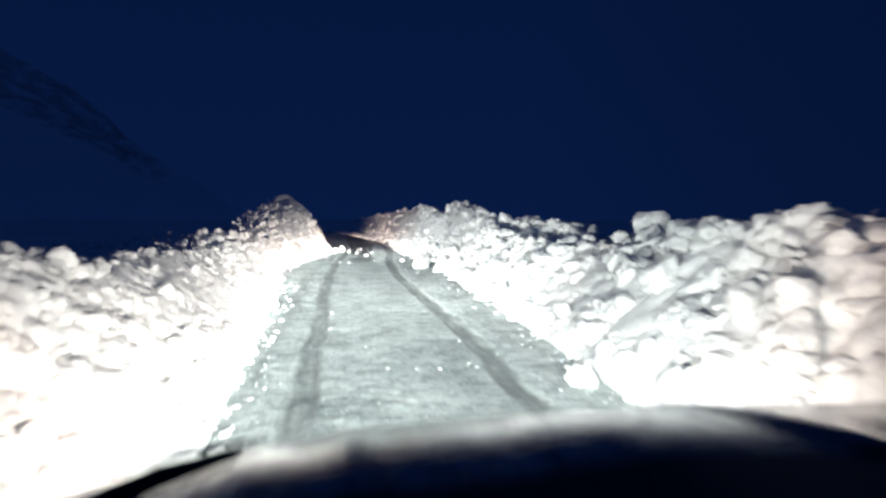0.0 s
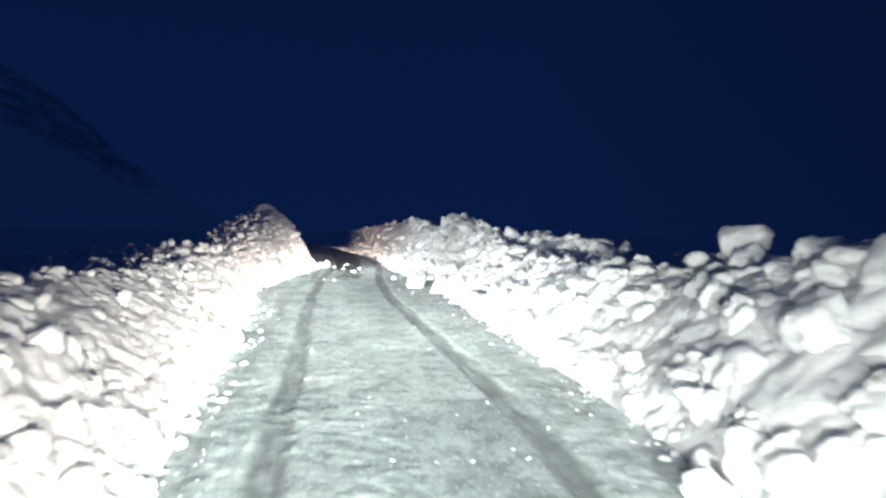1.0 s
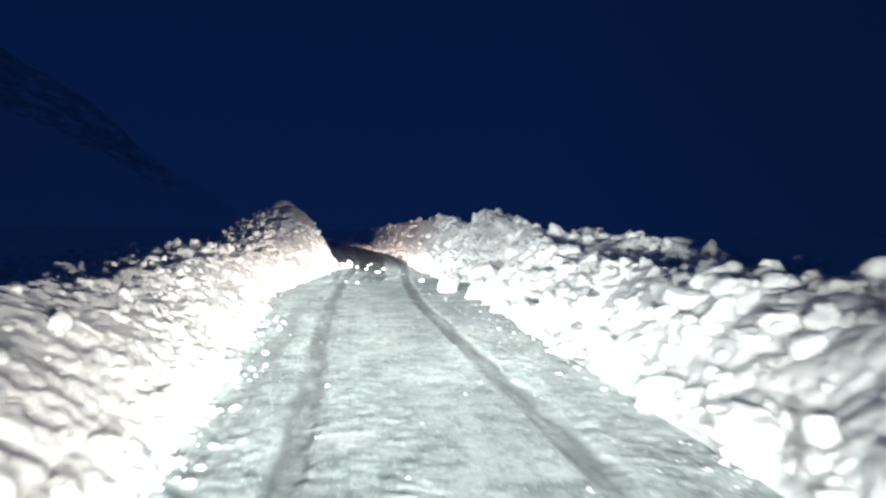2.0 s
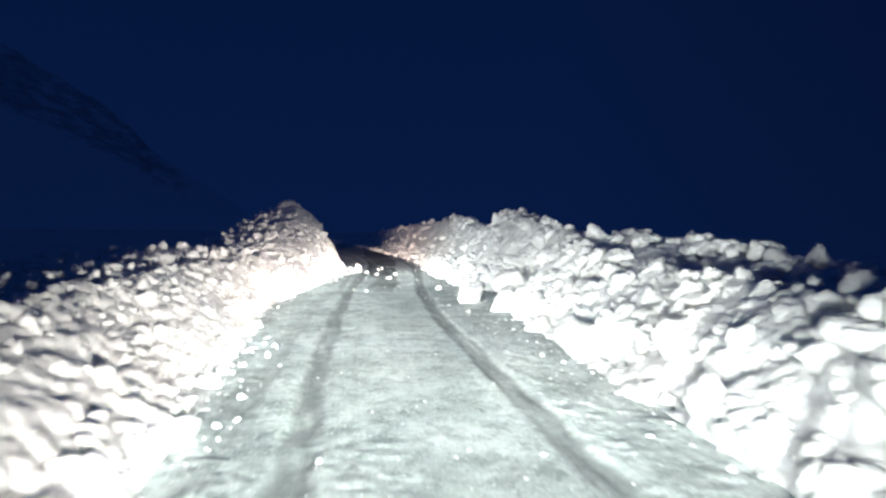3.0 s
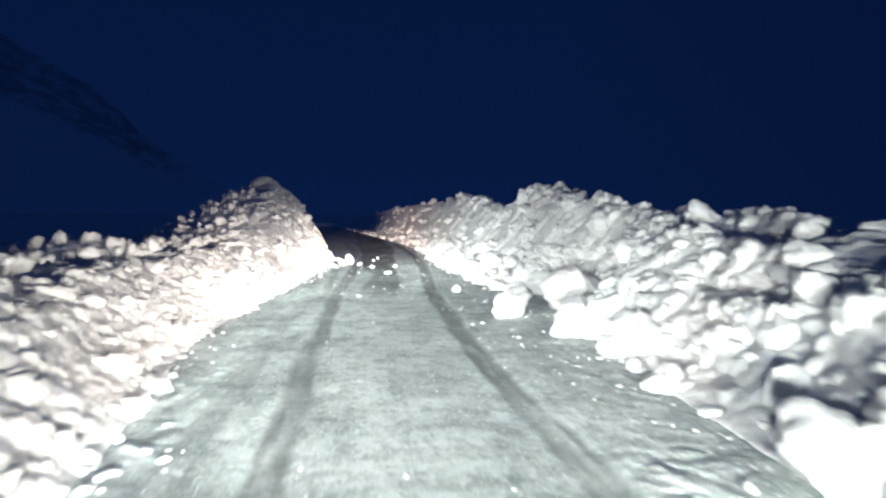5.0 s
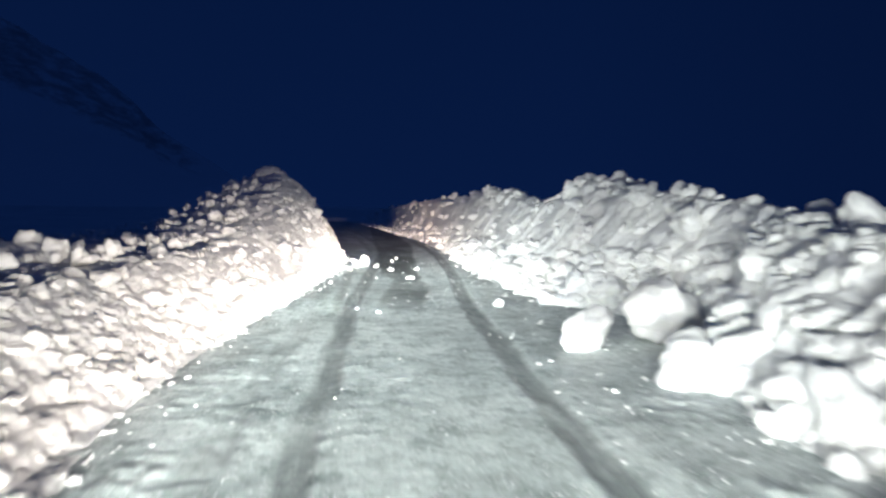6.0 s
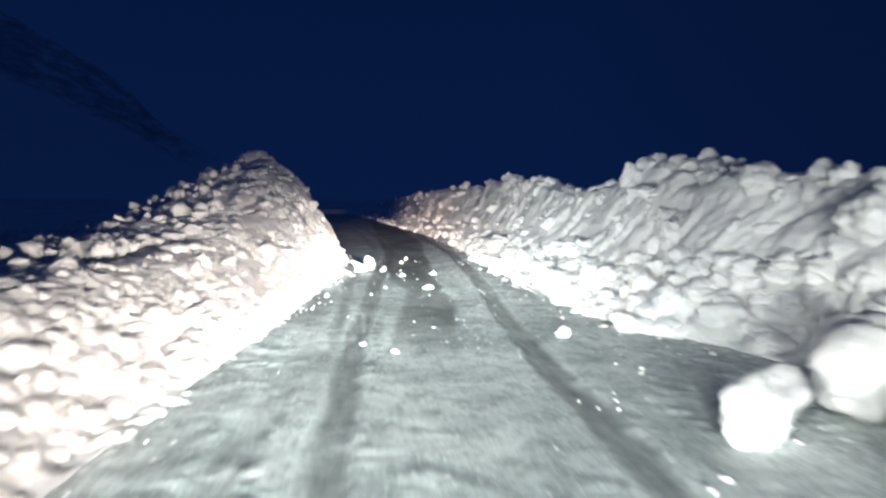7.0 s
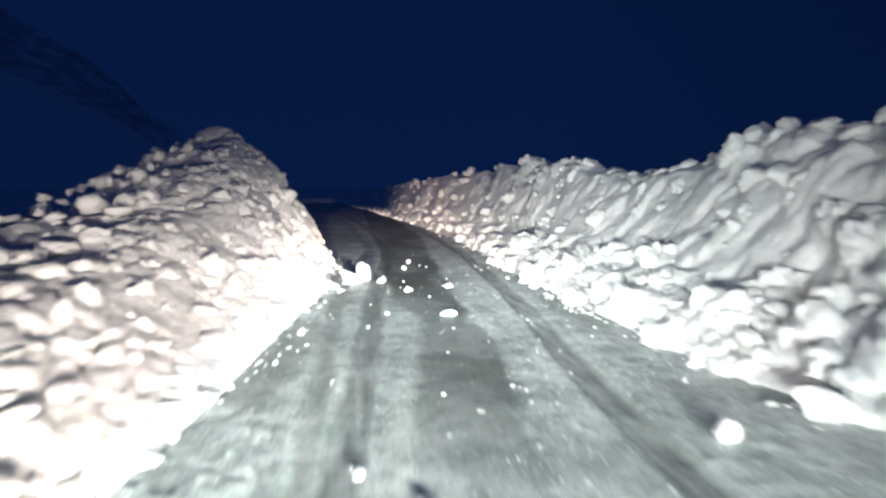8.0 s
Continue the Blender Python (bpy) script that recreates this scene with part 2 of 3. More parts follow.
def lens_look(nt, bsdf):
    bsdf.inputs["Base Color"].default_value = (0.75, 0.78, 0.8, 1)
    bsdf.inputs["Roughness"].default_value = 0.12
    bsdf.inputs["Metallic"].default_value = 0.6


LENS = material("headlight_lens", lens_look)


# ---------------------------------------------------------------- shapes
def mesh_of(name, verts, faces, mat, smooth=True):
    me = bpy.data.meshes.new(name)
    verts, faces = np.asarray(verts, dtype=np.float32), np.asarray(faces, dtype=np.int32)
    n = faces.shape[1]
    me.vertices.add(len(verts))
    me.vertices.foreach_set("co", verts.ravel())
    me.loops.add(faces.size)
    me.loops.foreach_set("vertex_index", faces.ravel())
    me.polygons.add(len(faces))
    me.polygons.foreach_set("loop_start", np.arange(0, faces.size, n, dtype=np.int32))
    me.polygons.foreach_set("use_smooth", np.full(len(faces), smooth))
    me.update(calc_edges=True)
    me.materials.append(mat)
    return me


def grid_faces(rows, cols):
    i = np.arange(rows * cols).reshape(rows, cols)
    return np.stack([i[:-1, :-1], i[:-1, 1:], i[1:, 1:], i[1:, :-1]], -1).reshape(-1, 4)


def hash3(i, j, k, seed):
    h = np.sin(i * 127.1 + j * 311.7 + k * 74.7 + seed * 19.19)
    a, b, c = h * 43758.5453, h * 22578.1459, h * 19642.349
    return a - np.floor(a), b - np.floor(b), c - np.floor(c)


def billow(p, size, seed, low=0.5, high=0.95):
    """How far round clods of mixed girth, set close together, stand out at p."""
    q = p / size
    base = np.floor(q)
    best = np.zeros(len(p))
    for di in (-1, 0, 1):
        for dj in (-1, 0, 1):
            for dk in (-1, 0, 1):
                c = base + (di, dj, dk)
                hx, hy, hz = hash3(c[:, 0], c[:, 1], c[:, 2], seed)
                girth = low + (high - low) * hash3(c[:, 0], c[:, 1], c[:, 2], seed + 31)[0]
                d2 = (c[:, 0] + hx - q[:, 0]) ** 2 + (c[:, 1] + hy - q[:, 1]) ** 2 + (c[:, 2] + hz - q[:, 2]) ** 2
                best = np.maximum(best, girth * girth - d2)
    return size * np.sqrt(best)


def value_noise(p, size, seed):
    q = p / size
    b = np.floor(q)
    f = q - b
    f = f * f * (3 - 2 * f)
    total = 0
    for di in (0, 1):
        for dj in (0, 1):
            for dk in (0, 1):
                w = np.where(di, f[:, 0], 1 - f[:, 0]) * np.where(dj, f[:, 1], 1 - f[:, 1]) * np.where(dk, f[:, 2], 1 - f[:, 2])
                total = total + w * hash3(b[:, 0] + di, b[:, 1] + dj, b[:, 2] + dk, seed)[0]
    return total * 2 - 1


def ico(level):
    bm = bmesh.new()
    bmesh.ops.create_icosphere(bm, subdivisions=level, radius=1.0)
    v = np.array([tuple(x.co) for x in bm.verts])
    f = np.array([[x.index for x in y.verts] for y in bm.faces])
    bm.free()
    return v, f


ICO = {lv: ico(lv) for lv in (2, 3, 4)}


def lump(seed, level, sharp=4.2, rough=0.11, puff=1.3):
    """A broken lump of snow about one metre in radius: a many-sided block with worn edges."""
    rng = np.random.default_rng(seed)
    d, f = ICO[level]
    k = rng.integers(9, 15)
    n = rng.normal(size=(k, 3))
    n /= np.linalg.norm(n, axis=1)[:, None]
    p = rng.uniform(0.62, 1.05, k)
    r = (np.maximum(d @ n.T / p, 1e-3) ** sharp).sum(1) ** (-1 / sharp)
    v = d * np.minimum(r, 1.3)[:, None]
    w = v + 0.10 * np.stack([value_noise(v, 0.35, seed + k) for k in (1, 2, 4)], -1)
    puffs = 0.42 * (billow(w + seed * 1.7, 0.62, seed) - 0.33) + 0.40 * (billow(w + seed, 0.30, seed + 3) - 0.16)
    v = v * (1 + puff * puffs + rough * value_noise(v, 0.5, seed) + 0.6 * rough * value_noise(v, 0.16, seed + 9))[:, None]
    return v, f


def joined_lumps(name, items, mat, level, seed):
    """One mesh of many lumps. items: rows of x, y, z, radius."""
    rng = np.random.default_rng(seed)
    kinds = [lump(seed * 50 + i, level) for i in range(14)]
    vs, fs, at = [], [], 0
    for x, y, z, r in items:
        v, f = kinds[rng.integers(14)]
        m = np.array(Euler(rng.uniform(0, 6.3, 3)).to_matrix())
        s = r * rng.uniform(0.75, 1.25, 3) * (1, 1, 0.85)
        vs.append((v @ m.T) * s + (x, y, z))
        fs.append(f + at)
        at += len(v)
    return mesh_of(name, np.concatenate(vs), np.concatenate(fs), mat)


# ---------------------------------------------------------------- plan of the road and its banks
LB_Y, LB_X = (-9, 3.7, 5.6, 10, 13.2, 15, 16.7, 18.5, 20.3, 22.2, 24.3, 28.0, 30, 34, 60, 80), (-0.72, -0.72, -0.8, -0.98, -1.18, -1.38, -1.3, -1.1, -0.85, -0.66, -0.38, -0.34, -0.9, -1.6, -4.0, -7.0)
LC_Y, LC_H = (-9, 4, 5, 7, 9, 13.6, 16, 18, 20, 22, 24, 25.7, 28.0, 29.1, 30.6, 34, 80), (1.06, 1.06, 1.01, 0.84, 0.78, 0.73, 0.70, 0.70, 0.70, 0.78, 1.15, 1.62, 2.22, 1.95, 0.9, 0.7, 0.7)
LC_W = (1.30, 1.30, 1.30, 1.25, 1.2, 1.1, 1.1, 1.2, 1.35, 1.45, 1.7, 1.8, 1.85, 1.7, 1.5, 1.4, 1.4)
RB_Y, RB_X = (-9, 4.4, 6.5, 9.3, 11.6, 14.4, 16.2, 17.0, 18.2, 19.0, 19.7, 20.4, 21.5, 23.6, 26.3, 31.7, 39, 57, 73, 82), (2.0, 2.0, 2.13, 2.24, 2.3, 2.5, 2.80, 3.32, 3.38, 3.15, 2.8, 2.58, 2.5, 2.43, 2.4, 2.6, 2.2, 0.7, -0.8, -1.8)
RC_Y, RC_H = (-9, 4, 5, 6, 8, 10, 12, 14, 15.5, 18, 19.5, 21, 22.4, 23.6, 25, 26.5, 28, 31, 34, 42, 50, 58, 66, 82), (1.36, 1.36, 1.24, 1.05, 0.90, 0.82, 0.84, 0.92, 1.10, 1.40, 1.60, 1.84, 1.88, 1.68, 1.44, 1.62, 1.8, 1.92, 1.88, 1.76, 1.62, 1.4, 1.2, 0.6)
RC_W = (1.25, 1.25, 1.2, 1.15, 1.1, 1.1, 1.15, 1.2, 1.2, 0.78, 1.15, 1.55, 1.65, 1.75, 1.75, 1.7, 1.6, 1.5, 1.5, 1.5, 1.5, 1.5, 1.5, 1.5)
ROW_Y, ROW_H = (-9, 5, 7, 9, 10.5, 12.5, 15, 17.5), (1.2, 1.25, 0.95, 0.93, 1.00, 1.14, 1.26, 1.34)  # the second row, behind the crest
FIELD_L, FIELD_R = 0.69, 0.86


def step(x):
    x = np.clip(x, 0, 1)
    return x * x * (3 - 2 * x)


def bank_place(side, y, u):
    """A point of the bank's mean surface: u is 0 at its foot, 1 on its crest, 1.6 on the field behind it."""
    y, u = np.asarray(y, float), np.asarray(u, float)
    if side < 0:
        b, h, w, field = np.interp(y, LB_Y, LB_X), np.interp(y, LC_Y, LC_H), np.interp(y, LC_Y, LC_W), FIELD_L
        steep = 0.25 - 0.2 * step((y - 22) / 4)
    else:
        b, h, w, field = np.interp(y, RB_Y, RB_X), np.interp(y, RC_Y, RC_H), np.interp(y, RC_Y, RC_W), FIELD_R
        steep = 0.15 + 0.85 * step((y - 17.5) / 4)
    face = np.minimum(u, 1)
    easy = np.sin(face * math.pi / 2) ** 1.1
    apron = np.interp(face, (0, 0.18, 0.45, 0.62, 0.85, 1), (0, 0.13, 0.26, 0.52, 0.93, 1))
    z = h * (easy * (1 - steep) + apron * steep)
    back = np.clip((u - 1) / 0.6, 0, 1)
    x = b + side * (w * face + 2.6 * back * (1 + side * -0.45 * step((h - 1.2) / 0.6)))
    behind = h + (field - 0.10 - h) * step(back * (1.5 - 0.35 * step((h - 1.2) / 0.6)))
    if side > 0:  # a furrow, then a second row of thrown-out snow
        filled = step((y - 10) / 2)
        at = (0, 0.07, 0.16, 0.30, 0.42, 0.6, 0.85)
        row = np.interp(back, at, (0, -0.3, -0.35, 0.95, 1, 0.55, 0)) * (1 - filled) + np.interp(back, at, (0, 0.05, 0.3, 0.95, 1, 0.55, 0)) * filled
        rise = np.interp(y, ROW_Y, ROW_H) - (0.5 * h + 0.5 * (field - 0.10))
        behind = behind + row * rise * (1 - step((y - 15.5) / 2.5)) * (0.92 + 0.22 * np.sin(y * 2.1) * np.sin(y * 0.9 + 1))
    else:  # low heaps of thrown-out snow
        heap = np.interp(back, (0.08, 0.35, 0.7, 1), (0, 1, 0.8, 0)) * step((y - 14) / 3) * (1 - step((y - 25.5) / 2))
        behind = behind + 0.24 * heap * (0.6 + 0.6 * np.sin(y * 1.7) * np.sin(y * 0.83 + 2))
    z = z - h * (u > 1) + behind * (u > 1)
    return np.stack([x, y, z], -1)


def bank_normal(side, y, u):
    e = 0.02
    dy = bank_place(side, y + e, u) - bank_place(side, y - e, u)
    du = bank_place(side, y, np.minimum(u + e, 1.6)) - bank_place(side, y, np.maximum(u - e, 0))
    n = np.cross(du, dy) * -side
    n = n / np.maximum(np.linalg.norm(n, axis=-1, keepdims=True), 1e-9)
    return np.where(n[..., 2:3] < 0, -n, n)


def snow_relief(p, side):
    """How far the broken snow stands out of the mean surface."""
    warp = np.stack([value_noise(p, 0.42, k) + 0.5 * value_noise(p, 0.15, k + 1) for k in (3, 7, 9)], -1)
    q = p + 0.055 * warp + 0.014 * np.stack([value_noise(p, 0.06, k) for k in (71, 73, 75)], -1)
    caked = np.clip(0.80 + 0.8 * value_noise(p, 0.75, 23), 0.30, 1.1)  # stretches where loose snow fills the gaps

    def clods(sizes, depths, lean, shear):
        """Clods of three sizes, the small ones on the large, drawn out by lean and shear."""
        r = np.stack([q[:, 0], q[:, 1] + shear * q[:, 2], q[:, 2]], -1) * lean
        big, mid, small = (depth * (billow(r, size, 1 + 2 * k) - 0.56 * size) for k, (size, depth) in enumerate(zip(sizes, depths)))
        return caked * (big + mid) + (0.4 + 0.6 * caked) * small

    if side > 0:
        near = step((p[:, 1] - 9) / 5)
        rubble = clods((0.60, 0.25, 0.11), (0.52, 0.46, 0.42), (0.95, 1, 0.95), 0.2) * (0.8 + 0.2 * near)
        drawn = clods((0.44, 0.19, 0.09), (0.40, 0.42, 0.32), (0.6, 1, 0.55), 0.5)
        fold = value_noise(np.stack([p[:, 0] * 0.5, p[:, 1] + 0.5 * p[:, 2], p[:, 2] * 0.2], -1), 0.16, 11)
        scraped = step((p[:, 2] - 0.45) / 0.3) * (1 - 0.75 * step((p[:, 2] - 1.25) / 0.35))
        tall = step((p[:, 1] - 14) / 4) * scraped  # drawn upwards by the blade on the tall part
        out = rubble * (1 - tall) + (drawn + 0.022 * fold) * tall
    else:
        fine = clods((0.30, 0.145, 0.075), (0.26, 0.46, 0.50), (1, 1, 1.0), 0.0)
        coarse = clods((0.46, 0.19, 0.085), (0.42, 0.46, 0.36), (1, 1, 1.2), 0.0)
        late = step((p[:, 1] - 20) / 4)
        out = fine * (1 - late) + coarse * late
    return out + 0.012 * value_noise(p, 0.05, 61) + 0.09 * value_noise(p, 1.3, 21)


def bank(side, name, label):
    ys = np.concatenate([np.arange(-8, 1.5, 0.16), np.arange(1.5, 31, 0.029), np.arange(31, 45, 0.10), np.arange(45, 80.1, 0.3)])
    us = np.concatenate([np.linspace(0, 1.05, 80), np.linspace(1.062, 1.6, 44)])
    yy, uu = np.meshgrid(ys, us, indexing="ij")
    y, u = yy.ravel(), uu.ravel()
    p, n = bank_place(side, y, u), bank_normal(side, y, u)
    fade = step(u / 0.10) * (1 - 0.8 * step((u - 1.45) / 0.3))
    p = p + n * (snow_relief(p, side) * fade)[:, None]
    p[:, 2] = np.where(u < 0.001, -0.10, p[:, 2])
    faces = grid_faces(len(ys), len(us))
    if side > 0:
        faces = faces[:, ::-1]
    ob = new(name, mesh_of(name, p, faces, SNOW))
    return tagged(ob, label, "snow bank", kind="structure")


bank_left = bank(-1, "snow_bank_left", "ploughed snow bank of broken white lumps beside the road")
bank_right = bank(1, "snow_bank_right", "tall ploughed snow bank with a scraped face and rubble at its foot")

# ---------------------------------------------------------------- ground, road, mountain
LR_Y, LR_X = (-9, 4, 14.4, 16.8, 19.25, 20.6, 23.2, 25.7, 30.4, 40, 80), (-0.28, -0.28, -0.24, -0.17, -0.09, 0.0, 0.15, 0.35, 0.70, 0.3, -3.6)
LR2_X = (-0.5, -0.5, -0.45, -0.38, -0.25, -0.25, -0.235, -0.1, 0.3, -0.2, -4.2)
RR_Y, RR_X = (-9, 4, 7.3, 14.5, 17.7, 19.55, 20.5, 21.9, 24.3, 28.9, 37.8, 49, 80), (1.28, 1.3, 1.40, 1.32, 1.42, 1.52, 1.59, 1.71, 1.90, 2.15, 2.1, 0.7, -2.4)
# the scraped middle of the road and the strip of loose snow beside it
MID_Y, MID_X, MID_HALF = (19.0, 20.3, 22.1, 22.5, 23.2, 24.3, 28.2, 34), (0.5, 0.72, 0.93, 0.85, 0.85, 0.8, 0.96, 1.1), (0.2, 0.29, 0.33, 0.14, 0.26, 0.30, 0.42, 0.6)
LOOSE_Y, LOOSE_X = (18, 19.6, 21.6, 23.7, 26, 29), (1.0, 1.10, 1.38, 1.36, 1.62, 1.75)


def ground():
    xs = np.concatenate([[-3000, -1500, -700, -300, -150, -80, -40, -20, -12, -8], np.arange(-6, 8.1, 0.5), [10, 14, 20, 40, 80, 150, 300, 700, 1500, 3000]])
    ys = np.concatenate([[-600, -200, -60, -20], np.arange(-10, 84, 1.0), [90, 100, 120, 160, 240, 400, 800, 1600, 4000]])
    xx, yy = np.meshgrid(xs, ys, indexing="ij")
    p = np.stack([xx.ravel(), yy.ravel(), np.zeros(xx.size)], -1)
    lb, rb = np.interp(p[:, 1], LB_Y, LB_X), np.interp(p[:, 1], RB_Y, RB_X)
    left, right = lb - p[:, 0], p[:, 0] - rb
    z = -0.12 + (FIELD_L + 0.12) * step((left - 1.6) / 1.6) + (FIELD_R + 0.12) * step((right - 2.0) / 1.6)
    far = np.maximum(np.hypot(p[:, 0], p[:, 1] - 15) - 30, 0)
    z = z + np.where(p[:, 1] > 80, 0.5, 0) + 0.05 * value_noise(p, 2.5, 31) + np.minimum(far * 0.004, 4) * value_noise(p, 60, 33) * 0.5
    p[:, 2] = np.where((left < 0.5) & (right < 0.5) & (p[:, 1] < 81), -0.12, z)
    ob = new("ground", mesh_of("ground", p, grid_faces(len(xs), len(ys)), FIELD))
    return tagged(ob, "untouched snowfield reaching to the horizon", "ground", kind="structure")


def road():
    ys = np.concatenate([np.arange(-8, 2.5, 0.15), np.arange(2.5, 27, 0.028), np.arange(27, 34, 0.07), np.arange(34, 80, 0.25)])
    vs = np.linspace(0, 1, 181)
    yy, vv = np.meshgrid(ys, vs, indexing="ij")
    y, v = yy.ravel(), vv.ravel()
    lb, rb = np.interp(y, LB_Y, LB_X) - 0.45, np.interp(y, RB_Y, RB_X) + 0.45
    x = lb + (rb - lb) * v
    p = np.stack([x, y, np.zeros(len(x))], -1)
    wob = 0.03 * value_noise(p, 0.8, 41) + 0.015 * value_noise(p, 0.2, 42) + 0.008 * value_noise(p, 0.07, 47)

    def rut(at, half):
        return 1 - step((np.abs(x - at + wob) - half + 0.02) / 0.085)

    second = step((y - 17) / 4)
    scuff = np.clip(0.78 + 0.35 * value_noise(p, 0.5, 49) + 0.3 * value_noise(p * (1, 0.15, 1), 0.05, 50), 0.2, 1)
    track = np.maximum((0.9 + 0.1 * second) * rut(np.interp(y, LR_Y, LR_X), 0.08), rut(np.interp(y, RR_Y, RR_X), 0.085))
    track = np.maximum(track, 0.7 * second * rut(np.interp(y, LR_Y, LR2_X), 0.05))
    track = np.maximum(track, 0.45 * rut(np.interp(y, LR_Y, LR2_X) - 0.25, 0.09) * (1 - second))
    track = 0.92 * track * scuff
    patch = value_noise(p * (1, 0.6, 1), 0.7, 43) + 0.5 * value_noise(p, 0.25, 44)
    mid, half = np.interp(y, MID_Y, MID_X), np.interp(y, MID_Y, MID_HALF)
    bare = step((y - 18.8) / 1.6) * (1 - step((np.abs(x - mid + 2 * wob) - half) / 0.14)) * (0.72 + 0.28 * step((patch + 0.35) / 0.5)) * (0.85 + 0.15 * step((y - 23.5) / 2))
    bare = np.maximum(bare, 0.5 * step((y - 27) / 6) * step((patch + 0.8) / 0.9))
    loose = (1 - step((np.abs(x - np.interp(y, LOOSE_Y, LOOSE_X) + wob) - 0.14) / 0.12)) * step((y - 18) / 2) * (1 - step((y - 27) / 4))
    bare = bare * (1 - 0.9 * loose)
    bare = np.maximum(bare, 0.3 * track * step((y - 12) / 8))
    for way, at_x, half in ((RR_Y, RR_X, 0.10), (LR_Y, LR_X, 0.09)):  # narrow darker lines along the edges that the tyres cut
        off = np.abs(x - np.interp(y, way, at_x) + wob) - half
        bare = np.maximum(bare, 0.55 * np.exp(-(off / 0.022) ** 2) * step((y - 14) / 6) * np.clip(0.6 + 0.8 * patch, 0, 1))
    clean = step((x - np.interp(y, RR_Y, RR_X) - 0.22) / 0.15) * (0.45 + 0.55 * step((y - 17.5) / 2)) * (1 - step((y - 30) / 6))
    bare = np.maximum(bare, 0.42 * clean * np.clip(0.7 + 0.5 * patch, 0, 1))
    side_bare = 0.5 * step((lb + 0.95 - x) / 0.3) * step((y - 8) / 4) * step((patch + 0.5) / 0.8)
    bare = np.maximum(bare, side_bare)
    rough = 1 - 0.75 * np.maximum(track, bare)
    polished = (1 - step((np.abs(x - 0.78 + wob) - 0.2) / 0.15)) * (1 - step((y - 19) / 2))
    rough = rough * (1 - 0.75 * polished)
    warped = p + 0.03 * np.stack([value_noise(p, 0.1, k) for k in (45, 46, 49)], -1)
    clods = 0.22 * billow(warped, 0.15, 141, 0.15, 0.6) + 0.42 * billow(warped, 0.08, 142, 0.15, 0.68)
    strewn = np.clip(0.45 + 0.9 * value_noise(p, 0.55, 95) + 0.4 * loose, 0.08, 1)
    edge = np.maximum(step((x - np.interp(y, RR_Y, RR_X) - 0.14) / 0.2), step((np.interp(y, LR_Y, LR2_X) - 0.05 - x) / 0.2))  # rubble between the ruts and the banks
    strewn = strewn * (0.24 + 0.28 * edge)
    p[:, 2] = -0.028 * track - 0.012 * bare + rough * (strewn * clods + 0.006 * np.clip(value_noise(p, 0.07, 47), 0, 1)) + 0.003 * value_noise(p, 1.5, 48)
    me = mesh_of("road", p, grid_faces(len(ys), len(vs))[:, ::-1], ROAD)
    for key, values in (("track", track), ("bare", bare)):
        at = me.attributes.new(key, "FLOAT", "POINT")
        at.data.foreach_set("value", values.astype(np.float32))
    return tagged(new("road", me), "snow-packed single-lane road with dark tyre tracks", "road", kind="structure")


def mountain():
    az = np.radians(np.linspace(-2, 75, 150))
    el_az, el_top = np.radians((-2, 5, 9.5, 13, 16, 19.5, 23, 26, 30, 38, 50, 75)), (0.2, 0.5, 1.5, 3.6, 5.6, 8.8, 11.0, 13.2, 15.5, 17, 15, 10)
    top = np.interp(az, el_az, el_top)
    up = np.linspace(0, 1, 50)
    aa, kk = np.meshgrid(az, up, indexing="ij")
    dist = 620 + 380 * kk
    crest = np.interp(aa.ravel(), az, np.radians(top)).reshape(aa.shape)
    p = np.stack([-np.sin(aa) * dist, np.cos(aa) * dist, np.tan(crest) * 1000 * kk ** 1.3 - 1.0], -1).reshape(-1, 3)
    k = kk.ravel()
    p[:, 2] += (14 * value_noise(p, 90, 51) + 6 * value_noise(p, 35, 52)) * k * np.clip(p[:, 2] / 60, 0, 1)
    me = mesh_of("mountain", p, grid_faces(150, 50), MOUNTAIN)
    crag = step((k - 0.45) / 0.25) * (0.75 + 0.45 * step((np.degrees(aa.ravel()) - 11) / 6))
    at = me.attributes.new("crag", "FLOAT", "POINT")
    at.data.foreach_set("value", crag.astype(np.float32))
    return tagged(new("mountain", me), "dark snowy mountainside with bands of bare rock", "mountain", kind="structure")


ground()
road()
mountain()


# ---------------------------------------------------------------- lumps of snow
LUMP_MESHES = []
for i in range(24):
    lv, lf = lump(900 + i, 4)
    LUMP_MESHES.append(mesh_of("snow_lump", lv, lf, SNOW))


ROUND_MESHES = [mesh_of("snow_lump", *lump(950 + i, 4, sharp=5.0, rough=0.11, puff=0.8), SNOW) for i in range(5)]
BLOCK_MESHES = [mesh_of("snow_block", *lump(970 + i, 4, sharp=4.6, rough=0.12, puff=1.0), SNOW) for i in range(8)]


SMALL_MESHES = [mesh_of("snow_lump", *lump(930 + i, 3), SNOW) for i in range(16)]


def one_lump(name, rng, x, y, z, size, parent=None, meshes=LUMP_MESHES, tilt=0.35):
    ob = new(name, meshes[int(rng.integers(len(meshes)))])
    sx, sy, sz = size
    m = Matrix.LocRotScale((x, y, z), Euler((rng.uniform(-tilt, tilt), rng.uniform(-tilt, tilt), rng.uniform(0, 6.3))), (sx, sy, sz))
    if parent:
        ob.parent = parent
    ob.matrix_basis = m
    return ob


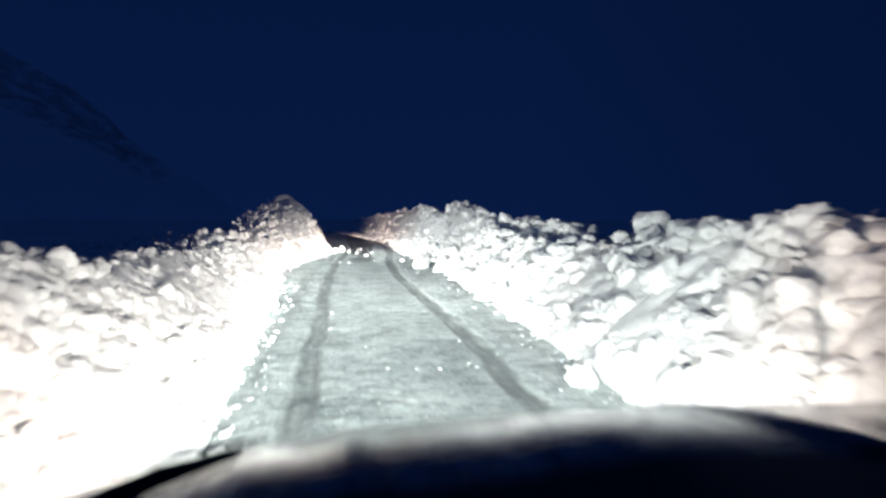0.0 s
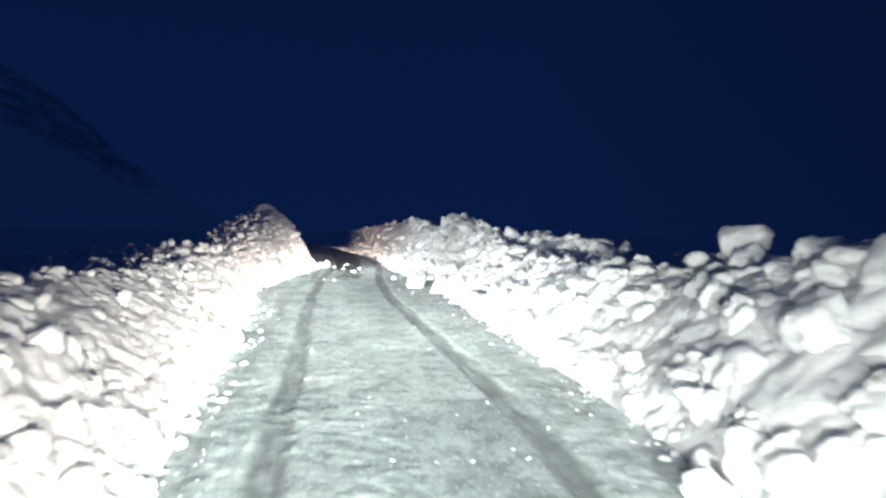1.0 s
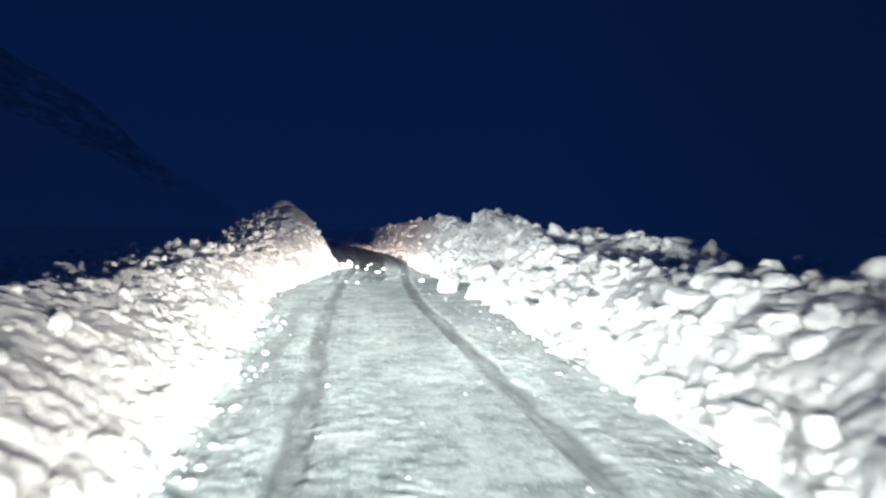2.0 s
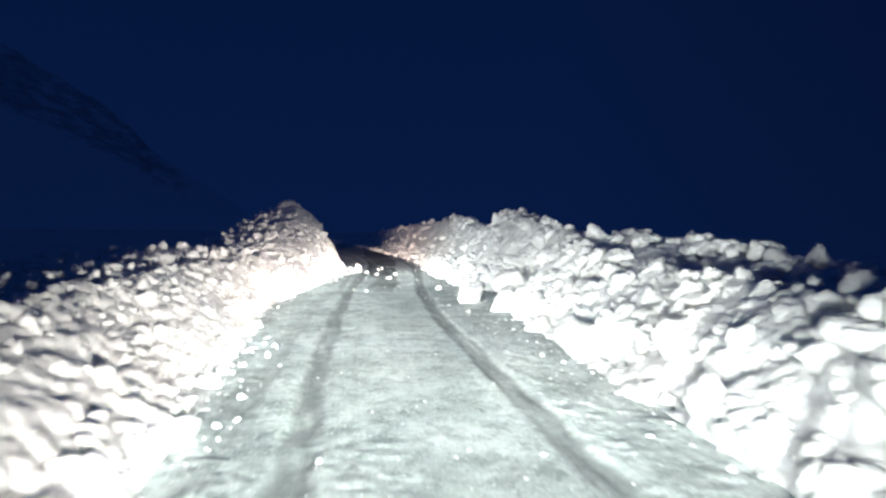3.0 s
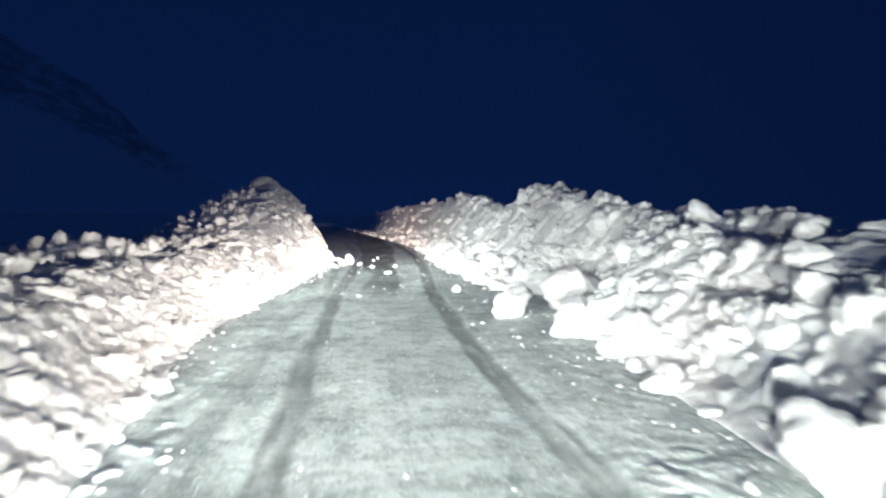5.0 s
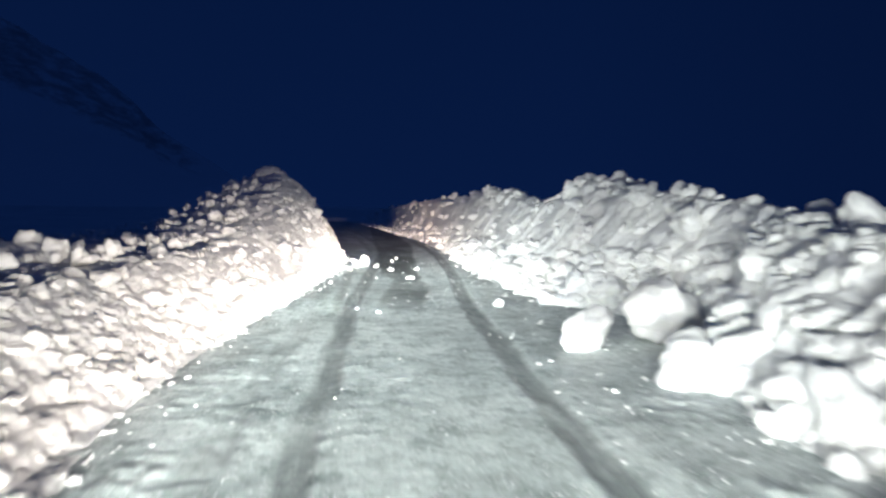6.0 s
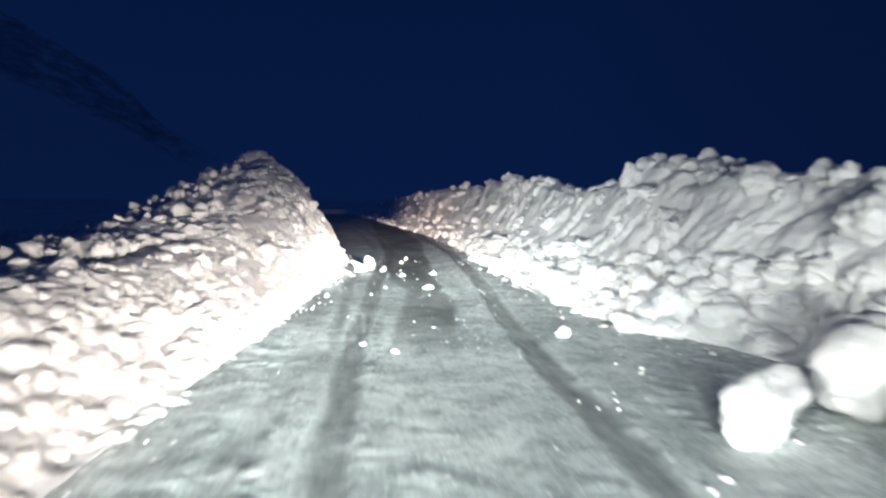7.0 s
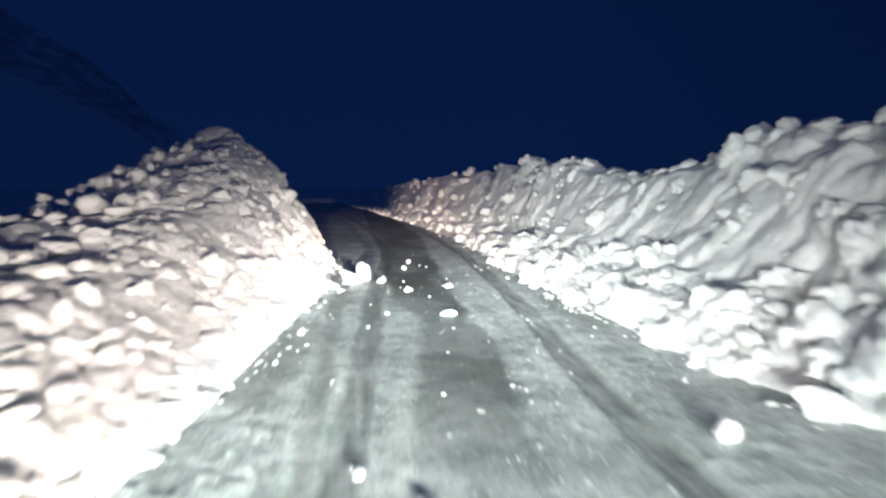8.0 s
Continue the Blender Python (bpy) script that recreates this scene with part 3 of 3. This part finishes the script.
def bank_lumps(side, parent, seed):
    rng = np.random.default_rng(seed)
    # the larger lumps that lie open on the face and crest, one by one
    for i in range(290):
        y = rng.uniform(2.5, 31)
        u = rng.choice((rng.uniform(0.0, 0.3), rng.uniform(0.15, 1.05), rng.uniform(0.85, 1.1)))
        if side > 0 and y > 18:
            u = rng.uniform(0.0, 0.55) if rng.random() < 0.85 else rng.uniform(0.95, 1.1)
        if 0.2 < u < 0.75 and rng.random() < 0.6:
            u = rng.choice((rng.uniform(0.0, 0.2), rng.uniform(0.8, 1.1)))
        r = 0.06 + (0.08 if side < 0 else 0.13) * rng.random() ** 2.2
        if side > 0 and y > 18:
            r = 0.10 + 0.13 * rng.random() ** 1.3 if u < 0.6 else 0.06 + 0.05 * rng.random()
        if side < 0 and y < 20:
            u = min(u, 0.98)
        p, n = bank_place(side, y, u), bank_normal(side, y, u)
        q = p + n * (snow_relief(p[None], side)[0] * float(step(u / 0.1)) + r * (rng.uniform(-0.45, 0.1) if side > 0 and y > 18 and u < 0.6 else rng.uniform(-0.75, -0.1)))
        one_lump("snow_lump", rng, *q, (r * rng.uniform(0.9, 1.35), r * rng.uniform(0.9, 1.35), r * rng.uniform(0.7, 1.0)), parent, SMALL_MESHES if r < 0.11 else LUMP_MESHES)
    # the many that are packed into its face, half sunk in the loose snow
    count = 1800 if side < 0 else 1400
    y = 2.5 + 28.5 * rng.random(count) ** 1.15
    u = rng.uniform(0.0, 1.1, count)
    if side > 0:
        r = 0.05 + 0.15 * rng.random(count) ** 1.7
        u = np.where((y > 17.5) & (u > 0.45) & (rng.random(count) < 0.6), np.where(rng.random(count) < 0.6, u * 0.45, 0.92 + 0.15 * rng.random(count)), u)
    else:
        r = 0.032 + (0.09 + 0.05 * step((y - 18) / 6)) * rng.random(count) ** 2.0
    p, n = bank_place(side, y, u), bank_normal(side, y, u)
    q = p + n * (0.7 * snow_relief(p, side) * step(u / 0.1) + r * (rng.uniform(-0.65, 0.05, count) - (0.22 if side < 0 else 0)))[:, None]
    rows = np.column_stack([q, r])
    mid, small = [tuple(i) for i in rows[r > 0.07]], [tuple(i) for i in rows[r <= 0.07]]
    for i in range(650):  # crumbs along the foot
        y = 2 + 32 * rng.random()
        b = np.interp(y, LB_Y, LB_X) if side < 0 else np.interp(y, RB_Y, RB_X)
        d = abs(rng.normal(0, 0.15)) + 0.10 * value_noise(np.array([[b, y, 0.0]]), 0.35, 81)[0]
        r = 0.009 + 0.04 * rng.random() ** 3.5
        small.append((b - side * (d - 0.10), y, -r * 0.1, r))
    for i in range(500):  # far part
        y = 32 + 40 * rng.random()
        u = rng.uniform(0.0, 1.05) * (0.5 if rng.random() < 0.6 else 1)
        r = 0.06 + 0.12 * rng.random() ** 2
        p, n = bank_place(side, y, u), bank_normal(side, y, u)
        small.append((*(p + n * r * 0.3), r))
    for i in range(620 if side < 0 else 420):  # thrown out on the field behind the crest
        y = 3 + 32 * rng.random() if rng.random() < 0.7 or side > 0 else rng.uniform(18, 27)
        u = 1.05 + 0.5 * rng.random() ** 1.5
        r = 0.03 + (0.12 if side > 0 else 0.09) * rng.random() ** 2.2
        p = bank_place(side, y, u)
        if side < 0 or not 4.5 < y < 6.6:
            (mid if r > 0.07 else small).append((p[0] + side * rng.uniform(0, 1.5) * (u - 1.05), y, p[2] + r * (0.5 if y > 17 else 0.1), r))
    if side > 0:  # broken blocks along the crest and in the row behind it
        for i in range(150):
            y, u = rng.uniform(6.8, 18.5), 0.95 + 0.5 * rng.random() ** 1.3
            r = 0.06 + 0.10 * rng.random() ** 1.6
            p = bank_place(1, y, u)
            mid.append((p[0], y, p[2] + r * rng.uniform(-0.2, 0.4), r))
    if side < 0:  # clumps standing free on the field behind the low crest
        for i in range(800):
            y = rng.uniform(7, 27.5)
            c = bank_place(-1, y, 1.0)
            r = 0.035 + min(0.12, 0.005 * y) * rng.random() ** 1.9
            x = c[0] - 0.15 - 3.4 * rng.random() ** 1.2
            (mid if r > 0.07 else small).append((x, y, FIELD_L + r * rng.uniform(0.1, 0.7) + 0.10 * (c[0] - x < 0.8), r))
    big, mid = [i for i in mid if i[3] > 0.145], [i for i in mid if i[3] <= 0.145]
    for name, items, level in (("large_lumps", big, 4), ("lumps", mid, 3), ("crumbs", small, 2)):
        ob = new(name, joined_lumps(name, items, SNOW, level, seed + level))
        ob.parent = parent
        tagged(ob, kind="stuff")


bank_lumps(-1, bank_left, 11)
bank_lumps(1, bank_right, 12)


def road_crumbs():
    rng = np.random.default_rng(5)
    items = []
    for i in range(900):
        y = 2.5 + 27 * rng.random()
        lb, rb = np.interp(y, LB_Y, LB_X), np.interp(y, RB_Y, RB_X)
        x = rng.uniform(lb, rb)
        if min(abs(x - np.interp(y, LR_Y, LR_X)), abs(x - np.interp(y, RR_Y, RR_X))) < 0.14 and rng.random() < 0.9:
            continue
        r = 0.005 + 0.017 * rng.random() ** 4
        items.append((x, y, -r * 0.2, r))
    for i in range(220):
        y = rng.uniform(18.5, 27)
        r = 0.004 + 0.012 * rng.random() ** 3
        items.append((np.interp(y, LOOSE_Y, LOOSE_X) + rng.normal(0, 0.17), y, r * 0.1, r))
    rng_b = np.random.default_rng(6)
    for i in range(1100):  # clumps that rolled off the bank, and those pushed up beside the ruts
        y = rng_b.uniform(5, 24)
        inner, foot = np.interp(y, RR_Y, RR_X) + 0.16, np.interp(y, RB_Y, RB_X)
        x = inner + (foot - inner) * rng_b.random() ** 0.8
        if rng_b.random() < 0.12:
            x = rng_b.choice((inner - 0.02, inner - 0.34, np.interp(y, LR_Y, LR_X) + 0.15)) + rng_b.normal(0, 0.03)
        if value_noise(np.array([[x, y * 0.5, 0.0]]), 0.3, 91)[0] < -0.1:
            continue
        r = 0.006 + 0.03 * rng_b.random() ** 4
        items.append((x, y, -r * 0.4, r))
    ob = new("snow_crumbs", joined_lumps("snow_crumbs", items, SNOW, 2, 77))
    tagged(ob, "small crumbs of snow strewn over the road", "snow crumbs", kind="stuff")


road_crumbs()

# single lumps that lie on the road or at its edge: x, y, width, height
CLODS = ((-0.04, 25.1, 0.36, 0.20), (0.10, 25.5, 0.34, 0.26), (0.36, 25.2, 0.16, 0.13), (-0.28, 24.8, 0.2, 0.14), (0.67, 24.4, 0.13, 0.10),
         (0.96, 22.8, 0.2, 0.09), (1.22, 24.7, 0.13, 0.09), (2.3, 24.5, 0.14, 0.10), (1.9, 19.4, 0.18, 0.15), (0.28, 18.9, 0.08, 0.07),
         (0.0, 19.2, 0.075, 0.065), (2.16, 16.75, 0.46, 0.44), (3.0, 17.05, 0.92, 0.84), (2.72, 15.85, 0.45, 0.22), (3.2, 15.75, 0.45, 0.28), (2.45, 11.6, 0.6, 0.4), (1.79, 4.6, 0.22, 0.17),
         (2.14, 4.35, 0.22, 0.16), (2.6, 19.6, 0.3, 0.22), (0.9, 27.5, 0.15, 0.12), (0.75, 26.6, 0.1, 0.1), (2.75, 14.1, 0.6, 0.45),
         (2.48, 15.55, 0.5, 0.42), (2.88, 15.4, 0.56, 0.46), (3.0, 14.6, 0.75, 0.6))
rng_c = np.random.default_rng(8)
tagged(one_lump("snow_clod", rng_c, 0.08, 25.4, 0.22, (0.07, 0.065, 0.06), None, BLOCK_MESHES, 0.2), "small white clod of snow on top of a larger block", "snow clod", "loose lumps of snow")
for cx_, cy_, cw_, ch_ in CLODS:
    if cw_ < 0.21 and cy_ > 18:
        cw_, ch_ = cw_ * 0.85, ch_ * 0.7
    clod = one_lump("snow_block" if cw_ > 0.3 else "snow_clod", rng_c, cx_, cy_, ch_ * 0.36, (cw_ * 0.52, cw_ * 0.46, ch_ * 0.54), None, BLOCK_MESHES, 0.2)
    tagged(clod, "large white block of broken snow at the road's edge" if cw_ > 0.3 else "small white clod of snow on the packed road",
           "snow block" if cw_ > 0.3 else "snow clod", "loose lumps of snow")

# the boulder that stands on the crest
boulder = one_lump("snow_block", rng_c, 3.33, 6.55, 1.21, (0.22, 0.20, 0.21), None, LUMP_MESHES[:1], 0.1)
tagged(boulder, "rounded white boulder of snow standing on the bank's crest", "snow block", "loose lumps of snow")
# broken blocks on the second row, behind the crest of the same bank: y, u, width
for cy_, u_, cw_ in ((13.8, 1.22, 0.42), (13.2, 1.25, 0.5), (12.6, 1.21, 0.46), (14.6, 1.2, 0.36), (12.0, 1.23, 0.34), (11.4, 1.22, 0.4), (15.3, 1.22, 0.34), (10.8, 1.24, 0.3)):
    q_ = bank_place(1, cy_, u_)
    one_lump("snow_lump", rng_c, q_[0], q_[1], q_[2] + 0.03, (cw_ * 0.5, cw_ * 0.46, cw_ * 0.4), bank_right)
# lumps thrown up behind the peak of the bank
for cx_, cy_, cz_, cw_ in ((-3.6, 25.6, 1.0, 0.45), (-4.4, 26.0, 1.0, 0.42), (-3.3, 24.2, 0.9, 0.4), (-4.0, 23.6, 0.85, 0.45), (-2.7, 26.6, 1.3, 0.5), (-2.5, 25.6, 1.25, 0.42)):
    one_lump("snow_lump", rng_c, cx_, cy_, cz_ - 0.08, (cw_ * 0.55, cw_ * 0.5, cw_ * 0.34), bank_left)
# the rounded mass that caps the peak, and its shoulder
for cx_, cy_, cz_, sx_, sz_ in ((-2.38, 28.1, 2.16, 0.36, 0.30), (-3.1, 27.0, 1.62, 0.32, 0.20), (-2.75, 27.3, 1.80, 0.32, 0.24)):
    one_lump("snow_lump", rng_c, cx_, cy_, cz_, (sx_, sx_ * 0.9, sz_), bank_left, ROUND_MESHES, 0.12)
# large lumps on the crest of the other bank and in the row behind it: y, u, width
for cy_, u_, cw_ in ((12.0, 1.2, 0.5), (11.3, 1.18, 0.36), (15.9, 1.08, 0.6), (14.6, 1.15, 0.6), (13.3, 0.98, 0.45), (13.0, 1.22, 0.5),
                     (10.6, 0.97, 0.4), (9.0, 1.0, 0.35), (10.2, 1.22, 0.4), (8.6, 1.2, 0.36), (14.0, 1.25, 0.4),
                     (7.6, 1.17, 0.34), (11.9, 0.9, 0.55), (12.9, 0.75, 0.5), (15.3, 0.8, 0.55), (9.6, 0.55, 0.4), (11.0, 0.35, 0.4)):
    q_ = bank_place(1, cy_, u_) + bank_normal(1, cy_, u_) * cw_ * (0.12 if u_ > 0.93 else 0.05)
    one_lump("snow_lump", rng_c, *q_, (cw_ * 0.38, cw_ * 0.36, cw_ * 0.30), bank_right)


# ---------------------------------------------------------------- the car, where the drive begins
def part(name, me, parent, label=""):
    ob = new(name, me)
    ob.parent = parent
    return tagged(ob, label)


def from_bmesh(name, bm, mat, smooth=True):
    me = bpy.data.meshes.new(name)
    bmesh.ops.recalc_face_normals(bm, faces=bm.faces)
    bm.to_mesh(me)
    bm.free()
    for f in me.polygons:
        f.use_smooth = smooth
    me.materials.append(mat)
    return me


def block(x0, x1, y0, y1, z0, z1, bevel=0.03):
    bm = bmesh.new()
    bmesh.ops.create_cube(bm, size=1.0, matrix=Matrix.LocRotScale(((x0 + x1) / 2, (y0 + y1) / 2, (z0 + z1) / 2), None, (x1 - x0, y1 - y0, z1 - z0)))
    bmesh.ops.bevel(bm, geom=bm.edges[:], offset=bevel, segments=3, affect="EDGES", profile=0.6)
    return bm


def tube(points, radii, sides=10):
    """A round bar along points, with its ends closed."""
    bm, rings = bmesh.new(), []
    for i, p in enumerate(points):
        t = Vector(points[min(i + 1, len(points) - 1)]) - Vector(points[max(i - 1, 0)])
        q = t.to_track_quat("Z", "Y")
        rings.append([bm.verts.new(Vector(p) + q @ Vector((radii[i] * math.cos(a), radii[i] * math.sin(a), 0))) for a in [2 * math.pi * k / sides for k in range(sides)]])
    for r0, r1 in zip(rings, rings[1:]):
        for k in range(sides):
            bm.faces.new((r0[k], r0[(k + 1) % sides], r1[(k + 1) % sides], r1[k]))
    bm.faces.new(rings[0][::-1])
    bm.faces.new(rings[-1])
    return bm


def nearer(p):
    """Scales the bonnet's plan towards the camera's eye: same view, narrower car."""
    return (p - (0, 0, EYE)) * 0.77 + (0, 0, EYE)


def car():
    root = new("car")
    root.matrix_basis = pose(0, 0, 0)
    tagged(root, "dark car with a salt-stained glossy bonnet on the snowy road", "car")
    # bonnet: a thin domed sheet
    xs, ys = np.linspace(-0.80, 1.85, 90), np.concatenate([np.linspace(0.86, 1.6, 40), np.linspace(1.62, 1.72, 7)])
    xx, yy = np.meshgrid(xs, ys, indexing="ij")
    x, y = xx.ravel(), yy.ravel()
    crest = np.interp(x, (-0.80, -0.47, -0.17, 0, 0.21, 0.435, 0.75, 1.08, 1.85), (0.585, 0.634, 0.700, 0.715, 0.735, 0.747, 0.745, 0.742, 0.725))
    z = crest + 0.15 * (1 - np.clip((y - 0.86) / 0.74, 0, 1) ** 1.6)
    z = z - 0.31 * np.maximum(y - 1.6, 0) - 9.0 * np.maximum(y - 1.6, 0) ** 2
    crease = 0.012 * np.exp(-((x - 0.02) / 0.05) ** 2) + 0.012 * np.exp(-((x - 0.84) / 0.05) ** 2)
    z = z + crease
    top = nearer(np.stack([x, y, z], -1))
    n = len(top)
    faces = grid_faces(len(xs), len(ys))
    under = top - (0, 0, 0.02)
    part("bonnet", mesh_of("bonnet", np.concatenate([top, under]), np.concatenate([faces, faces[:, ::-1] + n]), PAINT), root, "glossy dark bonnet with salt stains and frost")
    part("body", from_bmesh("body", block(-0.55, 1.35, 0.35, 1.28, 0.24, 0.70, 0.06), PAINT), root)
    part("bumper", from_bmesh("bumper", block(-0.52, 1.32, 1.22, 1.36, 0.26, 0.50, 0.05), PLASTIC), root)
    # cowl and dashboard top, black, its rim rising towards the middle
    xs, ys = np.linspace(-0.75, 1.75, 50), np.array([0.30, 0.45, 0.60, 0.72, 0.80, 0.85])
    xx, yy = np.meshgrid(xs, ys, indexing="ij")
    rim = np.interp(xx, (-0.55, -0.22, 0.036, 0.232, 0.364, 0.468, 0.669, 0.833, 1.35), (0.86, 0.868, 0.878, 0.889, 0.906, 0.916, 0.905, 0.892, 0.86))
    z = rim + 0.02 * (0.85 - yy)
    top = nearer(np.stack([xx, yy, z], -1).reshape(-1, 3))
    faces = grid_faces(len(xs), len(ys))
    under = top - (0, 0, 0.06)
    part("dashboard", mesh_of("dashboard", np.concatenate([top, under]), np.concatenate([faces, faces[:, ::-1] + len(top)]), PLASTIC), root, "black plastic dashboard rim")
    # a pale bar for the bright line above the rim, fitted to the camera's view
    ex = np.linspace(-0.42, 0.40, 24)
    ez = np.interp(ex, (-0.55, -0.22, 0.036, 0.232, 0.364, 0.468), (0.86, 0.868, 0.878, 0.889, 0.906, 0.916)) + 0.010
    edge = nearer(np.stack([ex, np.full(24, 0.865), ez], -1))
    part("bonnet_edge", from_bmesh("bonnet_edge", tube([tuple(v) for v in edge], [0.0045] * 23 + [0.001], 8), PALE_EDGE), root, "thin pale bar along the rear edge of the bonnet")
    wiper = part("wiper", from_bmesh("wiper", tube([(-0.2772, 0.6006, 0.9689), (-0.2156, 0.6006, 0.9998), (-0.154, 0.6006, 1.0236), (-0.1001, 0.6006, 1.0382), (-0.0678, 0.6006, 1.0429)], (0.010, 0.010, 0.009, 0.006, 0.002)), RUBBER), root, "black wiper arm")
    part("blade", from_bmesh("blade", tube([(-0.2849, 0.5968, 0.9559), (-0.2156, 0.5968, 0.989), (-0.154, 0.5968, 1.0136), (-0.0924, 0.5968, 1.0321)], (0.005, 0.005, 0.005, 0.003)), RUBBER), wiper)
    part("washer_nozzle", from_bmesh("washer_nozzle", tube([(0.0115, 0.693, 0.9266), (0.0115, 0.693, 0.9589), (0.0115, 0.693, 0.9651)], (0.008, 0.008, 0.005)), PLASTIC), root)
    for lx in LAMP_X:
        part("headlight", from_bmesh("headlight", block(lx - 0.14, lx + 0.14, 1.20, 1.33, 0.56, 0.72, 0.03), LENS), root, "clear headlight lens")
    for wx in (-0.45, 1.25):
        wheel = part("wheel", from_bmesh("wheel", tube([(wx - 0.1, 0.8, 0.31), (wx - 0.07, 0.8, 0.31), (wx + 0.07, 0.8, 0.31), (wx + 0.1, 0.8, 0.31)], (0.27, 0.31, 0.31, 0.27), 28), RUBBER), root)
        part("rim", from_bmesh("rim", tube([(wx - 0.11, 0.8, 0.31), (wx + 0.11, 0.8, 0.31)], (0.18, 0.18), 20), LENS), wheel)


car()
